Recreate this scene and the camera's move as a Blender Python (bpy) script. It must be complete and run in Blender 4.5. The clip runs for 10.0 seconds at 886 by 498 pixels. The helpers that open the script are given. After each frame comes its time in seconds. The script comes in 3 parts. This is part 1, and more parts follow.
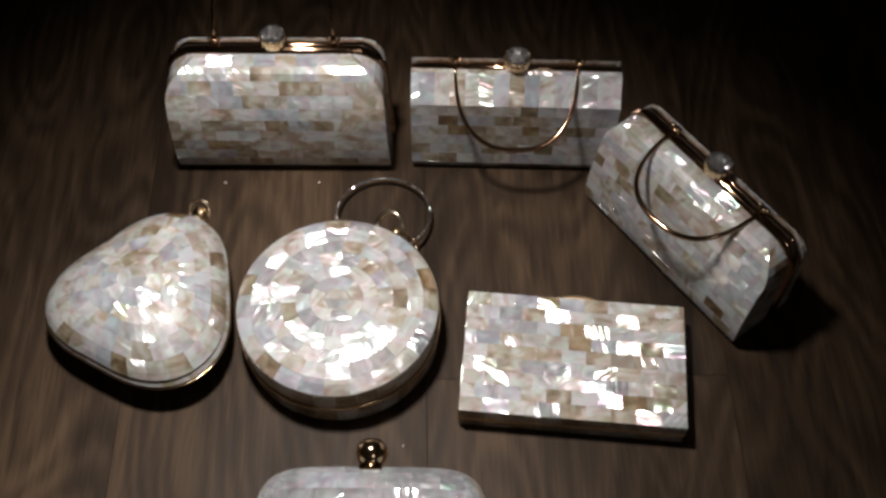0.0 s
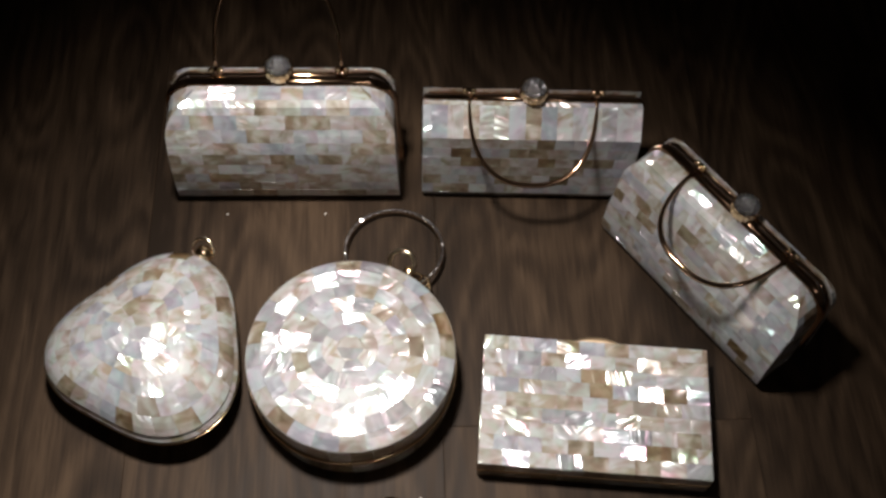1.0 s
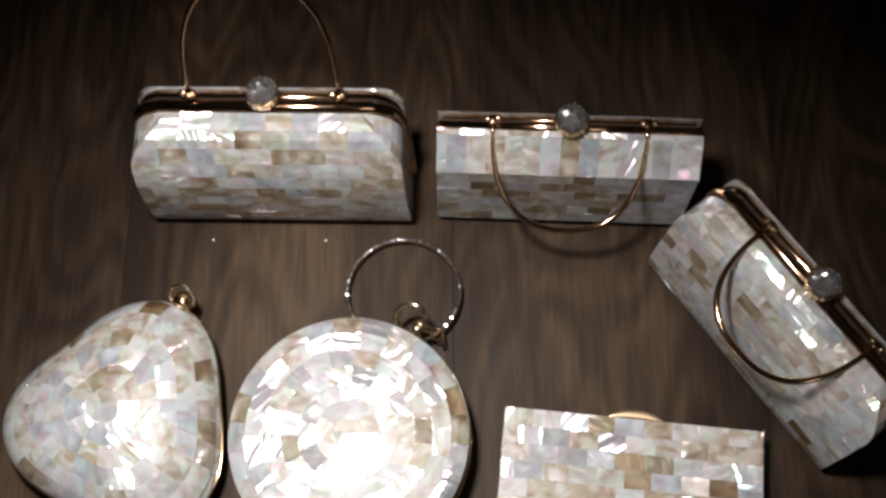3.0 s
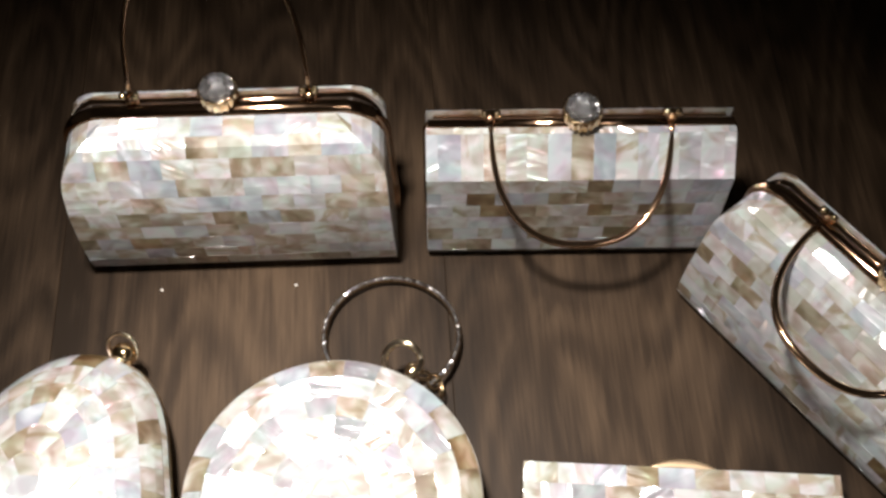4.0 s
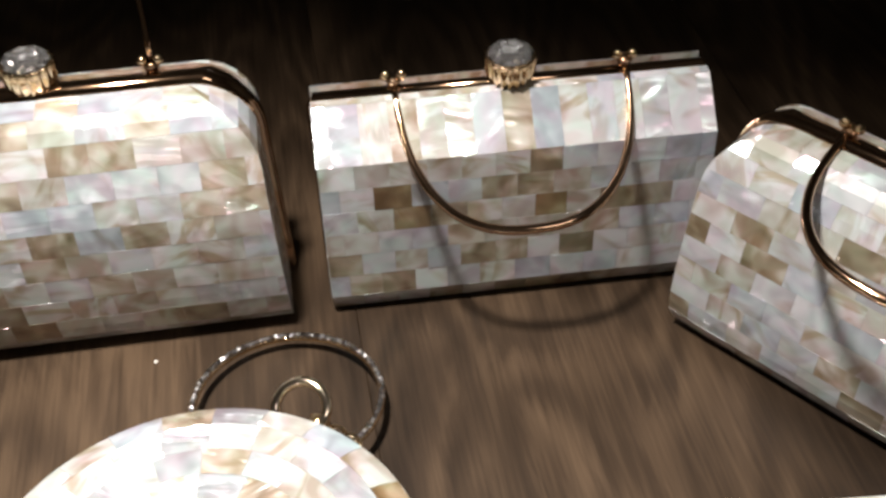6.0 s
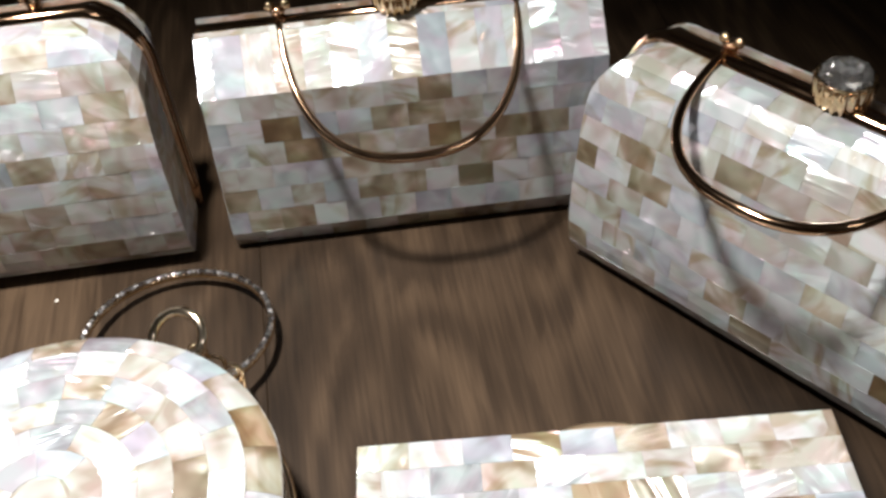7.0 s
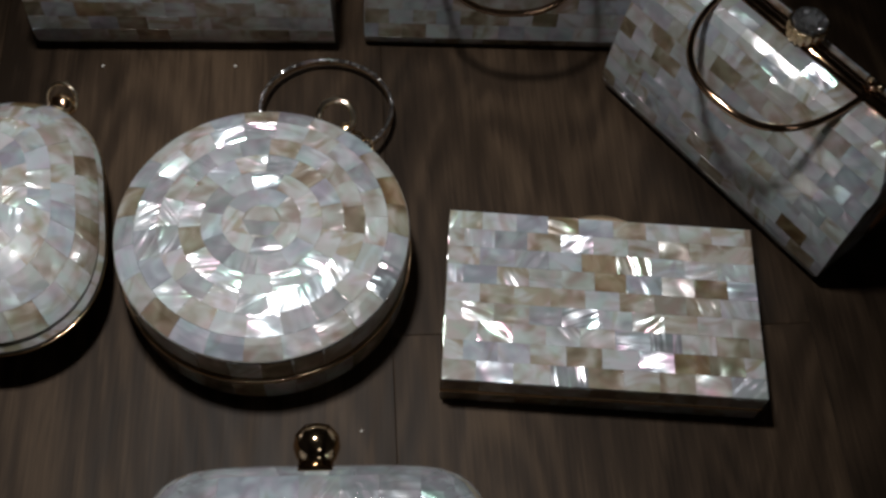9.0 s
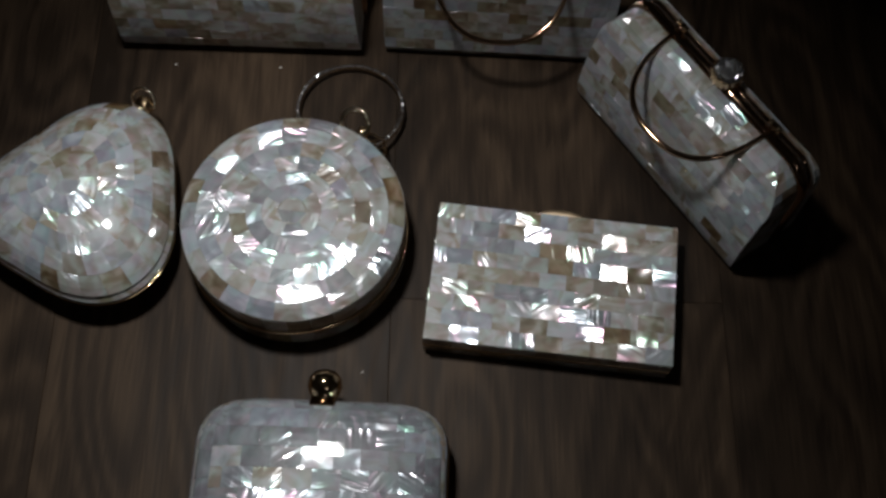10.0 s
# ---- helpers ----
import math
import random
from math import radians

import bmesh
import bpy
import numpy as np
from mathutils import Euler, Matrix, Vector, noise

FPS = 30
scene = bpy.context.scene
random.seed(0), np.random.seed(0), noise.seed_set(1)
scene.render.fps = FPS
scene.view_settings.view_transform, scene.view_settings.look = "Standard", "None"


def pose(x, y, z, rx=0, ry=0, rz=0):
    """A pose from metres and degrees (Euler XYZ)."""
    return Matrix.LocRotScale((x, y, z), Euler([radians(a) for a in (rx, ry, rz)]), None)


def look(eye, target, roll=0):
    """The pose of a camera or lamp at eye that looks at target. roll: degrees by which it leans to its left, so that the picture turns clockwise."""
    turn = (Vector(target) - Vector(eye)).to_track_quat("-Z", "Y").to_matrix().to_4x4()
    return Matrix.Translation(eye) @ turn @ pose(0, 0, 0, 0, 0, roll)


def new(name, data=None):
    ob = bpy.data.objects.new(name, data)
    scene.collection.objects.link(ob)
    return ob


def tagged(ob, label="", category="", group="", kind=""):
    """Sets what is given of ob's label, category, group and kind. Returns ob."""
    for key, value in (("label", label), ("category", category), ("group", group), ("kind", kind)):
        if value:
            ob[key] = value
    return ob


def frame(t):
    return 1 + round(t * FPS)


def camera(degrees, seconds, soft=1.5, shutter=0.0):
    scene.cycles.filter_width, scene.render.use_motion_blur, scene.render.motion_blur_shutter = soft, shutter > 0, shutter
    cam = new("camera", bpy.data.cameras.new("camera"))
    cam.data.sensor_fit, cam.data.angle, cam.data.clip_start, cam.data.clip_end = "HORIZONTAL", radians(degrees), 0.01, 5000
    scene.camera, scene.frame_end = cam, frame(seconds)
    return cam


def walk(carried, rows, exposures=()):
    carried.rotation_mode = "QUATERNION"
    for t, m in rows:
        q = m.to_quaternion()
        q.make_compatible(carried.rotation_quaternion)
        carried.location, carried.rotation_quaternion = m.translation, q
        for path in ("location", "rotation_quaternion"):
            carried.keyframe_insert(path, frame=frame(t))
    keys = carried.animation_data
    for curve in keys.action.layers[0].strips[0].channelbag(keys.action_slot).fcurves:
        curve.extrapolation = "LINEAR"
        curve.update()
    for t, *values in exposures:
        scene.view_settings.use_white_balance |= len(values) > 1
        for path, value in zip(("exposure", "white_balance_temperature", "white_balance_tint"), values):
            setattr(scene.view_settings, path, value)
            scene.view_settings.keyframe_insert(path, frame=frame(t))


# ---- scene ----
cam = camera(44.0, 10.0, soft=3.0)
PATH = [
    (0, (0.043, 0.026, 0.789), (-0.046, 1.094, -0.899), 0.2),
    (0.5, (0.024, 0.086, 0.803), (-0.044, 1.076, -0.933), 0.4),
    (1, (0.004, 0.104, 0.799), (-0.030, 1.093, -0.938), 2.3),
    (1.5, (-0.020, 0.183, 0.800), (-0.014, 1.050, -1.002), 4.0),
    (2, (-0.008, 0.255, 0.777), (-0.051, 1.029, -1.067), 1.0),
    (2.5, (-0.002, 0.305, 0.768), (-0.072, 0.997, -1.108), -0.4),
    (2.7, (0.012, 0.331, 0.766), (-0.093, 0.974, -1.125), -3.3),
    (4, (-0.009, 0.28, 0.607), (-0.052, 1.246, -1.143), 0.1),
    (4.5, (-0.024, 0.277, 0.451), (-0.149, 1.565, -1.074), -3.5),
    (5, (-0.021, 0.279, 0.378), (-0.155, 1.723, -1.0), -4.4),
    (5.5, (0.0, 0.25, 0.381), (-0.045, 1.708, -0.987), -3.4),
    (6, (0.002, 0.244, 0.37), (0.071, 1.719, -0.978), -1.8),
    (6.2, (0.031, 0.242, 0.359), (0.017, 1.735, -0.972), -4.5),
    (7.3, (0.067, 0.215, 0.345), (0.056, 1.659, -1.039), -5.1),
    (7.5, (0.057, 0.201, 0.341), (0.069, 1.653, -1.035), -3.7),
    (8, (0.032, 0.175, 0.34), (0.069, 1.606, -1.057), -1.1),
    (8.5, (0.014, 0.147, 0.416), (0.068, 1.424, -1.123), 2.8),
    (9, (0.01, 0.136, 0.552), (0.056, 1.148, -1.172), 6.0),
    (9.5, (0.031, 0.116, 0.655), (0.028, 1.003, -1.138), 5.0),
    (10, (0.061, 0.128, 0.743), (-0.011, 0.913, -1.095), 1.5),
]
EXPOSURES = [
    (0.0, 0.46, 7100, 16), (1.0, 0.5, 7100, 16), (2.7, 0.6, 7000, 15), (4.0, 1.32, 7050, 14), (5.0, 1.78, 7150, 14), (6.2, 1.58, 7000, 13), (7.5, 1.4, 6600, 11),
    (8.0, 0.75, 6500, 11), (8.5, -0.15, 6500, 11), (9.0, -0.33, 6450, 10), (9.5, -0.48, 6350, 9), (10.0, -0.7, 6350, 9),
]
walk(cam, [(t, look(eye, target, roll)) for t, eye, target, roll in PATH], EXPOSURES)

# ---- world and light ----
world = bpy.data.worlds.new("world")
world.use_nodes = True
world.node_tree.nodes["Background"].inputs[0].default_value = (0.006, 0.006, 0.007, 1)
scene.world = world


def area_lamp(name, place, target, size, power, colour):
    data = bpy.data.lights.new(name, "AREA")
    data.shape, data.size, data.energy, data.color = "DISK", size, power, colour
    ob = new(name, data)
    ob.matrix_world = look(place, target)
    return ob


spot = bpy.data.lights.new("desk_lamp", "SPOT")
spot.energy, spot.color, spot.spot_size, spot.spot_blend, spot.shadow_soft_size = 23.0, (1.0, 0.97, 0.935), radians(77), 1.0, 0.04
new("desk_lamp", spot).matrix_world = look((-0.125, 0.505, 0.77), (-0.085, 0.355, 0.0))
# fill added high behind the camera to lift the bag fronts; no known source
area_lamp("front_fill", (0.9, -1.2, 2.3), (0.0, 0.5, 0.0), 0.5, 1.3, (1.0, 0.96, 0.91))

# ---- materials ----


def material(name):
    mat = bpy.data.materials.new(name)
    mat.use_nodes = True
    tree = mat.node_tree
    return mat, tree, tree.nodes["Principled BSDF"]


def node(tree, kind, **values):
    n = tree.nodes.new(kind)
    for key, value in values.items():
        n.inputs[key.replace("_", " ")].default_value = value
    return n


def ramp(tree, stops):
    n = tree.nodes.new("ShaderNodeValToRGB")
    els = n.color_ramp.elements
    while len(els) < len(stops):
        els.new(0.5)
    for el, (at, col) in zip(els, stops):
        el.position, el.color = at, (*col, 1)
    return n


def maths(tree, op, a, b=None):
    n = tree.nodes.new("ShaderNodeMath")
    n.operation = op
    for slot, value in enumerate((a, b)):
        if value is None:
            continue
        if isinstance(value, (int, float)):
            n.inputs[slot].default_value = value
        else:
            tree.links.new(value, n.inputs[slot])
    return n.outputs[0]


def vmaths(tree, op, a, b=None, scale=None):
    n = tree.nodes.new("ShaderNodeVectorMath")
    n.operation = op
    for slot, value in enumerate((a, b)):
        if value is None:
            continue
        if isinstance(value, tuple):
            n.inputs[slot].default_value = value
        else:
            tree.links.new(value, n.inputs[slot])
    if scale is not None:
        n.inputs["Scale"].default_value = scale
    return n.outputs[0]


def nacre(name, dark, mid, light, glint=0.4, streak=0.18, stain=0.5):
    """Mother of pearl under clear lacquer: streaks and tilt that differ from piece to piece."""
    mat, tree, bsdf = material(name)
    link = tree.links.new
    info = tree.nodes.new("ShaderNodeObjectInfo")
    coord = tree.nodes.new("ShaderNodeTexCoord")
    white = tree.nodes.new("ShaderNodeTexWhiteNoise")
    white.noise_dimensions = "1D"
    link(maths(tree, "MULTIPLY", info.outputs["Random"], 91.7), white.inputs["W"])
    turn = tree.nodes.new("ShaderNodeVectorRotate")
    turn.rotation_type = "EULER_XYZ"
    link(coord.outputs["Object"], turn.inputs["Vector"])
    link(vmaths(tree, "SCALE", white.outputs["Color"], scale=6.3), turn.inputs["Rotation"])
    shift = vmaths(tree, "ADD", turn.outputs[0], vmaths(tree, "SCALE", white.outputs["Color"], scale=3.0))
    stretch = vmaths(tree, "MULTIPLY", shift, (1.0, 0.07, 0.07))
    lines = node(tree, "ShaderNodeTexNoise", Scale=230.0, Detail=1.5, Roughness=0.5, Distortion=0.25)
    link(stretch, lines.inputs["Vector"])
    cloud = node(tree, "ShaderNodeTexNoise", Scale=84.0, Detail=1.2, Distortion=0.5)
    link(shift, cloud.inputs["Vector"])
    mixed = maths(tree, "ADD", maths(tree, "MULTIPLY", cloud.outputs["Fac"], 1.25), maths(tree, "MULTIPLY", lines.outputs["Fac"], 0.2))
    mixed = maths(tree, "ADD", mixed, maths(tree, "MULTIPLY", maths(tree, "SUBTRACT", white.outputs["Value"], 0.28), 0.48))
    col = ramp(tree, [(0.48, dark), (0.76, mid), (1.05, light)])
    link(maths(tree, "MULTIPLY", mixed, 0.95), col.inputs[0])
    # honey-coloured growth stains that run across some pieces
    growth = node(tree, "ShaderNodeTexNoise", Scale=85.0, Detail=2.0, Distortion=1.4)
    link(vmaths(tree, "MULTIPLY", shift, (1.0, 0.35, 0.35)), growth.inputs["Vector"])
    spread = ramp(tree, [(0.50, (0, 0, 0)), (0.64, (1, 1, 1))])
    link(maths(tree, "ADD", growth.outputs["Fac"], maths(tree, "MULTIPLY", maths(tree, "SUBTRACT", white.outputs["Value"], 0.62), 0.16)), spread.inputs[0])
    honey = tree.nodes.new("ShaderNodeMix")
    honey.data_type, honey.blend_type = "RGBA", "MULTIPLY"
    link(maths(tree, "MULTIPLY", spread.outputs[0], stain), honey.inputs["Factor"])
    link(col.outputs[0], honey.inputs["A"])
    honey.inputs["B"].default_value = (0.60, 0.47, 0.28, 1)
    # faint pink and green orient
    hue = ramp(tree, [(0.32, (1.0, 0.87, 0.97)), (0.5, (0.93, 0.955, 1.0)), (0.68, (0.83, 0.99, 0.97))])
    link(cloud.outputs["Color"], hue.inputs[0])
    tint = tree.nodes.new("ShaderNodeMix")
    tint.data_type, tint.blend_type = "RGBA", "MULTIPLY"
    tint.inputs["Factor"].default_value = 1.0
    link(honey.outputs["Result"], tint.inputs["A"])
    link(hue.outputs[0], tint.inputs["B"])
    link(tint.outputs["Result"], bsdf.inputs["Base Color"])
    # the lacquered body of the piece
    soft = node(tree, "ShaderNodeBump", Strength=0.25, Distance=0.0006)
    link(cloud.outputs["Fac"], soft.inputs["Height"])
    link(soft.outputs[0], bsdf.inputs["Normal"])
    bsdf.inputs["Roughness"].default_value = 0.42
    bsdf.inputs["Coat Weight"].default_value = 0.9
    bsdf.inputs["Coat Roughness"].default_value = 0.04
    # the pearly sheen: layers that lean differently in each piece, some with fine streaks
    bump = node(tree, "ShaderNodeBump", Strength=0.95, Distance=0.0024)
    streaky = maths(tree, "ADD", maths(tree, "POWER", white.outputs["Value"], 1.3), streak)
    ripple = node(tree, "ShaderNodeTexNoise", Scale=150.0, Detail=0.6, Distortion=0.35)
    link(vmaths(tree, "MULTIPLY", shift, (1.0, 0.34, 0.34)), ripple.inputs["Vector"])
    relief = maths(tree, "ADD", maths(tree, "MULTIPLY", maths(tree, "MULTIPLY", lines.outputs["Fac"], streaky), 0.9), maths(tree, "MULTIPLY", ripple.outputs["Fac"], 1.05))
    link(relief, bump.inputs["Height"])
    lean = vmaths(tree, "SCALE", vmaths(tree, "SUBTRACT", white.outputs["Color"], (0.5, 0.5, 0.5)), scale=0.58)
    gloss = node(tree, "ShaderNodeBsdfGlossy", Roughness=0.2)
    link(vmaths(tree, "NORMALIZE", vmaths(tree, "ADD", bump.outputs[0], lean)), gloss.inputs["Normal"])
    sheen = ramp(tree, [(0.28, (1.0, 0.60, 0.80)), (0.42, (0.95, 0.90, 0.93)), (0.58, (0.84, 0.92, 1.0)), (0.72, (0.60, 0.98, 0.80))])
    link(ripple.outputs["Fac"], sheen.inputs[0])
    pearl = tree.nodes.new("ShaderNodeMix")
    pearl.data_type, pearl.blend_type = "RGBA", "MULTIPLY"
    pearl.inputs["Factor"].default_value = 0.55
    link(sheen.outputs[0], pearl.inputs["A"])
    link(tint.outputs["Result"], pearl.inputs["B"])
    link(pearl.outputs["Result"], gloss.inputs["Color"])
    both = tree.nodes.new("ShaderNodeMixShader")
    both.inputs[0].default_value = glint
    link(bsdf.outputs[0], both.inputs[1])
    link(gloss.outputs[0], both.inputs[2])
    link(both.outputs[0], tree.nodes["Material Output"].inputs["Surface"])
    return mat


NACRE = {
    "white": nacre("nacre_white", (0.44, 0.46, 0.48), (0.61, 0.63, 0.65), (0.73, 0.76, 0.77), 0.34, 0.20, 0.45),
    "cream": nacre("nacre_cream", (0.35, 0.31, 0.25), (0.54, 0.53, 0.49), (0.68, 0.69, 0.68), 0.28, 0.20, 0.75),
    "grey": nacre("nacre_grey", (0.34, 0.37, 0.41), (0.49, 0.53, 0.58), (0.63, 0.67, 0.71), 0.31, 0.20, 0.4),
    "silver": nacre("nacre_silver", (0.36, 0.38, 0.40), (0.54, 0.57, 0.60), (0.72, 0.75, 0.78), 0.56, 0.9, 0.25),
    "tan": nacre("nacre_tan", (0.17, 0.13, 0.075), (0.34, 0.285, 0.20), (0.57, 0.53, 0.46), 0.27, 0.18, 0.6),
    "brown": nacre("nacre_brown", (0.12, 0.073, 0.03), (0.25, 0.175, 0.09), (0.41, 0.325, 0.205), 0.25),
}
SEAM = NACRE["cream"]


def metal(name, colour, rough, scratch=0.08):
    mat, tree, bsdf = material(name)
    coord = tree.nodes.new("ShaderNodeTexCoord")
    fine = node(tree, "ShaderNodeTexNoise", Scale=160.0, Detail=4.0)
    tree.links.new(coord.outputs["Object"], fine.inputs["Vector"])
    tree.links.new(maths(tree, "ADD", maths(tree, "MULTIPLY", fine.outputs["Fac"], scratch), rough), bsdf.inputs["Roughness"])
    bsdf.inputs["Base Color"].default_value = (*colour, 1)
    bsdf.inputs["Metallic"].default_value = 1.0
    return mat


GOLD = metal("pale_gold", (0.80, 0.60, 0.38), 0.06)
ROSE = metal("rose_gold", (0.55, 0.36, 0.235), 0.04)
SILVER = metal("silver", (0.86, 0.84, 0.80), 0.12)
STONE = metal("cut_stone", (0.95, 0.95, 0.97), 0.0, 0.04)
FOIL = metal("bright_foil", (0.93, 0.94, 0.96), 0.14)
BRUSHED = metal("brushed_gold", (0.78, 0.60, 0.40), 0.36)
PALE = metal("bright_gold", (0.92, 0.80, 0.62), 0.08)
DARK, _tree, _b = material("dark_lining")
_b.inputs["Base Color"].default_value = (0.03, 0.022, 0.018, 1)
_b.inputs["Roughness"].default_value = 0.5
CRYSTAL, _tree, _b = material("crystal")
_b.inputs["Base Color"].default_value = (0.97, 0.98, 1.0, 1)
_b.inputs["Roughness"].default_value = 0.0
_b.inputs["IOR"].default_value = 1.75
_b.inputs["Transmission Weight"].default_value = 0.97


def wood():
    """Dark brown laminate: long grain, soft darker bands, a few knots."""
    mat, tree, bsdf = material("dark_wood")
    link = tree.links.new
    info = tree.nodes.new("ShaderNodeObjectInfo")
    coord = tree.nodes.new("ShaderNodeTexCoord")
    off = tree.nodes.new("ShaderNodeCombineXYZ")
    link(maths(tree, "MULTIPLY", info.outputs["Random"], 37.0), off.inputs[0])
    link(maths(tree, "MULTIPLY", info.outputs["Random"], 91.0), off.inputs[1])
    at = vmaths(tree, "ADD", coord.outputs["Object"], off.outputs[0])
    warp = node(tree, "ShaderNodeTexNoise", Scale=5.0, Detail=2.0)
    link(vmaths(tree, "MULTIPLY", at, (1.0, 0.45, 1.0)), warp.inputs["Vector"])
    bent = vmaths(tree, "ADD", at, vmaths(tree, "SCALE", warp.outputs["Color"], scale=0.11))
    grain = node(tree, "ShaderNodeTexNoise", Scale=105.0, Detail=4.0, Roughness=0.6)
    link(vmaths(tree, "MULTIPLY", bent, (1.0, 0.12, 1.0)), grain.inputs["Vector"])
    bands = node(tree, "ShaderNodeTexNoise", Scale=10.0, Detail=2.5, Distortion=0.4)
    link(vmaths(tree, "MULTIPLY", bent, (1.0, 0.3, 1.0)), bands.inputs["Vector"])
    pores = node(tree, "ShaderNodeTexNoise", Scale=520.0, Detail=2.0)
    link(vmaths(tree, "MULTIPLY", at, (1.0, 0.035, 1.0)), pores.inputs["Vector"])
    # growth rings cut lengthwise: long arches and a few knots
    rings = node(tree, "ShaderNodeTexNoise", Scale=17.0, Detail=0.0, Distortion=0.2)
    link(vmaths(tree, "MULTIPLY", at, (1.0, 0.30, 1.0)), rings.inputs["Vector"])
    arches = maths(tree, "SINE", maths(tree, "ADD", maths(tree, "MULTIPLY", rings.outputs["Fac"], 52.0), maths(tree, "MULTIPLY", grain.outputs["Fac"], 3.5)))
    mix = maths(tree, "ADD", maths(tree, "MULTIPLY", grain.outputs["Fac"], 0.3), maths(tree, "MULTIPLY", bands.outputs["Fac"], 0.7))
    mix = maths(tree, "ADD", mix, maths(tree, "MULTIPLY", arches, 0.046))
    mix = maths(tree, "ADD", mix, maths(tree, "MULTIPLY", maths(tree, "SUBTRACT", pores.outputs["Fac"], 0.5), 0.22))
    mix = maths(tree, "ADD", mix, maths(tree, "MULTIPLY", maths(tree, "SUBTRACT", info.outputs["Random"], 0.5), 0.06))
    col = ramp(tree, [(0.34, (0.0130, 0.0080, 0.0046)), (0.50, (0.0320, 0.0203, 0.0122)), (0.68, (0.074, 0.0485, 0.0295))])
    link(mix, col.inputs[0])
    link(col.outputs[0], bsdf.inputs["Base Color"])
    link(maths(tree, "ADD", maths(tree, "MULTIPLY", grain.outputs["Fac"], 0.2), 0.42), bsdf.inputs["Roughness"])
    bsdf.inputs["Specular IOR Level"].default_value = 0.14
    bump = node(tree, "ShaderNodeBump", Strength=0.25, Distance=0.0006)
    link(mix, bump.inputs["Height"])
    link(bump.outputs[0], bsdf.inputs["Normal"])
    return mat


WOOD = wood()


def plaster(name, colour):
    mat, tree, bsdf = material(name)
    coord = tree.nodes.new("ShaderNodeTexCoord")
    patch = node(tree, "ShaderNodeTexNoise", Scale=3.0, Detail=5.0)
    tree.links.new(coord.outputs["Object"], patch.inputs["Vector"])
    col = ramp(tree, [(0.3, tuple(c * 0.9 for c in colour)), (0.7, colour)])
    tree.links.new(patch.outputs["Fac"], col.inputs[0])
    tree.links.new(col.outputs[0], bsdf.inputs["Base Color"])
    bsdf.inputs["Roughness"].default_value = 0.85
    return mat


PLASTER = plaster("wall_paint", (0.62, 0.60, 0.56))
CEILING = plaster("ceiling_paint", (0.72, 0.71, 0.69))

# ---- building helpers ----
rng = random.Random(7)


def mesh_of(name, verts, faces, mat, smooth=False):
    data = bpy.data.meshes.new(name)
    data.from_pydata([tuple(v) for v in verts], [], faces)
    data.materials.append(mat)
    if smooth:
        data.shade_smooth()
    data.update()
    return data


def part(name, shape, mat, parent, label="", smooth=False):
    """One mesh object from a bmesh, or from (vertices, faces), under a thing or a part."""
    if isinstance(shape, bmesh.types.BMesh):
        data = bpy.data.meshes.new(name)
        bmesh.ops.recalc_face_normals(shape, faces=shape.faces)
        shape.to_mesh(data)
        shape.free()
        data.materials.append(mat)
        if smooth:
            data.shade_smooth()
    else:
        data = mesh_of(name, *shape, mat, smooth)
    ob = new(name, data)
    ob.parent = parent
    return tagged(ob, label)


def thing(name, m, label, category, group="", kind=""):
    ob = new(name)
    ob.empty_display_size = 0.02
    ob.matrix_world = m
    return tagged(ob, label, category, group, kind)


def box(lo, hi, bevel=0.0, segments=2):
    bm = bmesh.new()
    bmesh.ops.create_cube(bm, size=1.0)
    for v in bm.verts:
        v.co = Vector([lo[i] + (v.co[i] + 0.5) * (hi[i] - lo[i]) for i in range(3)])
    if bevel:
        bmesh.ops.bevel(bm, geom=list(bm.edges), offset=bevel, segments=segments, affect="EDGES", profile=0.5)
    return bm


def tube(points, radius, sides=10, closed=False):
    """A round bar along points; radius a number or a function of 0..1 along it."""
    pts = [Vector(p) for p in points]
    n, verts, faces, up = len(pts), [], [], None
    for i, p in enumerate(pts):
        a = pts[(i - 1) % n] if closed or i else pts[0]
        b = pts[(i + 1) % n] if closed or i < n - 1 else pts[-1]
        t = (b - a).normalized()
        up = (up - t * up.dot(t)).normalized() if up else t.orthogonal().normalized()
        side = t.cross(up)
        r = radius(i / (n - 1)) if callable(radius) else radius
        verts += [p + r * (math.cos(2 * math.pi * k / sides) * up + math.sin(2 * math.pi * k / sides) * side) for k in range(sides)]
    for i in range(n if closed else n - 1):
        j = (i + 1) % n
        shift = 0
        if closed and j == 0:
            shift = min(range(sides), key=lambda s: (verts[s] - verts[i * sides]).length)
        faces += [(i * sides + k, i * sides + (k + 1) % sides, j * sides + (k + 1 + shift) % sides, j * sides + (k + shift) % sides) for k in range(sides)]
    if not closed:
        faces += [tuple(range(sides))[::-1], tuple(range((n - 1) * sides, n * sides))]
    return verts, faces


def lathe(profile, sides=20, flute=0.0, flutes=0, caps=True):
    """A turned shape about z from (radius, z) pairs, bottom to top; flute: depth of the ribs."""
    verts, faces = [], []
    for r, z in profile:
        for k in range(sides):
            a = 2 * math.pi * k / sides
            q = r * (1 - flute * (0.5 - 0.5 * math.cos(flutes * a))) if flutes else r
            verts.append((q * math.cos(a), q * math.sin(a), z))
    for i in range(len(profile) - 1):
        faces += [(i * sides + k, i * sides + (k + 1) % sides, (i + 1) * sides + (k + 1) % sides, (i + 1) * sides + k) for k in range(sides)]
    if caps:
        faces += [tuple(range(sides))[::-1], tuple(range((len(profile) - 1) * sides, len(profile) * sides))]
    return verts, faces


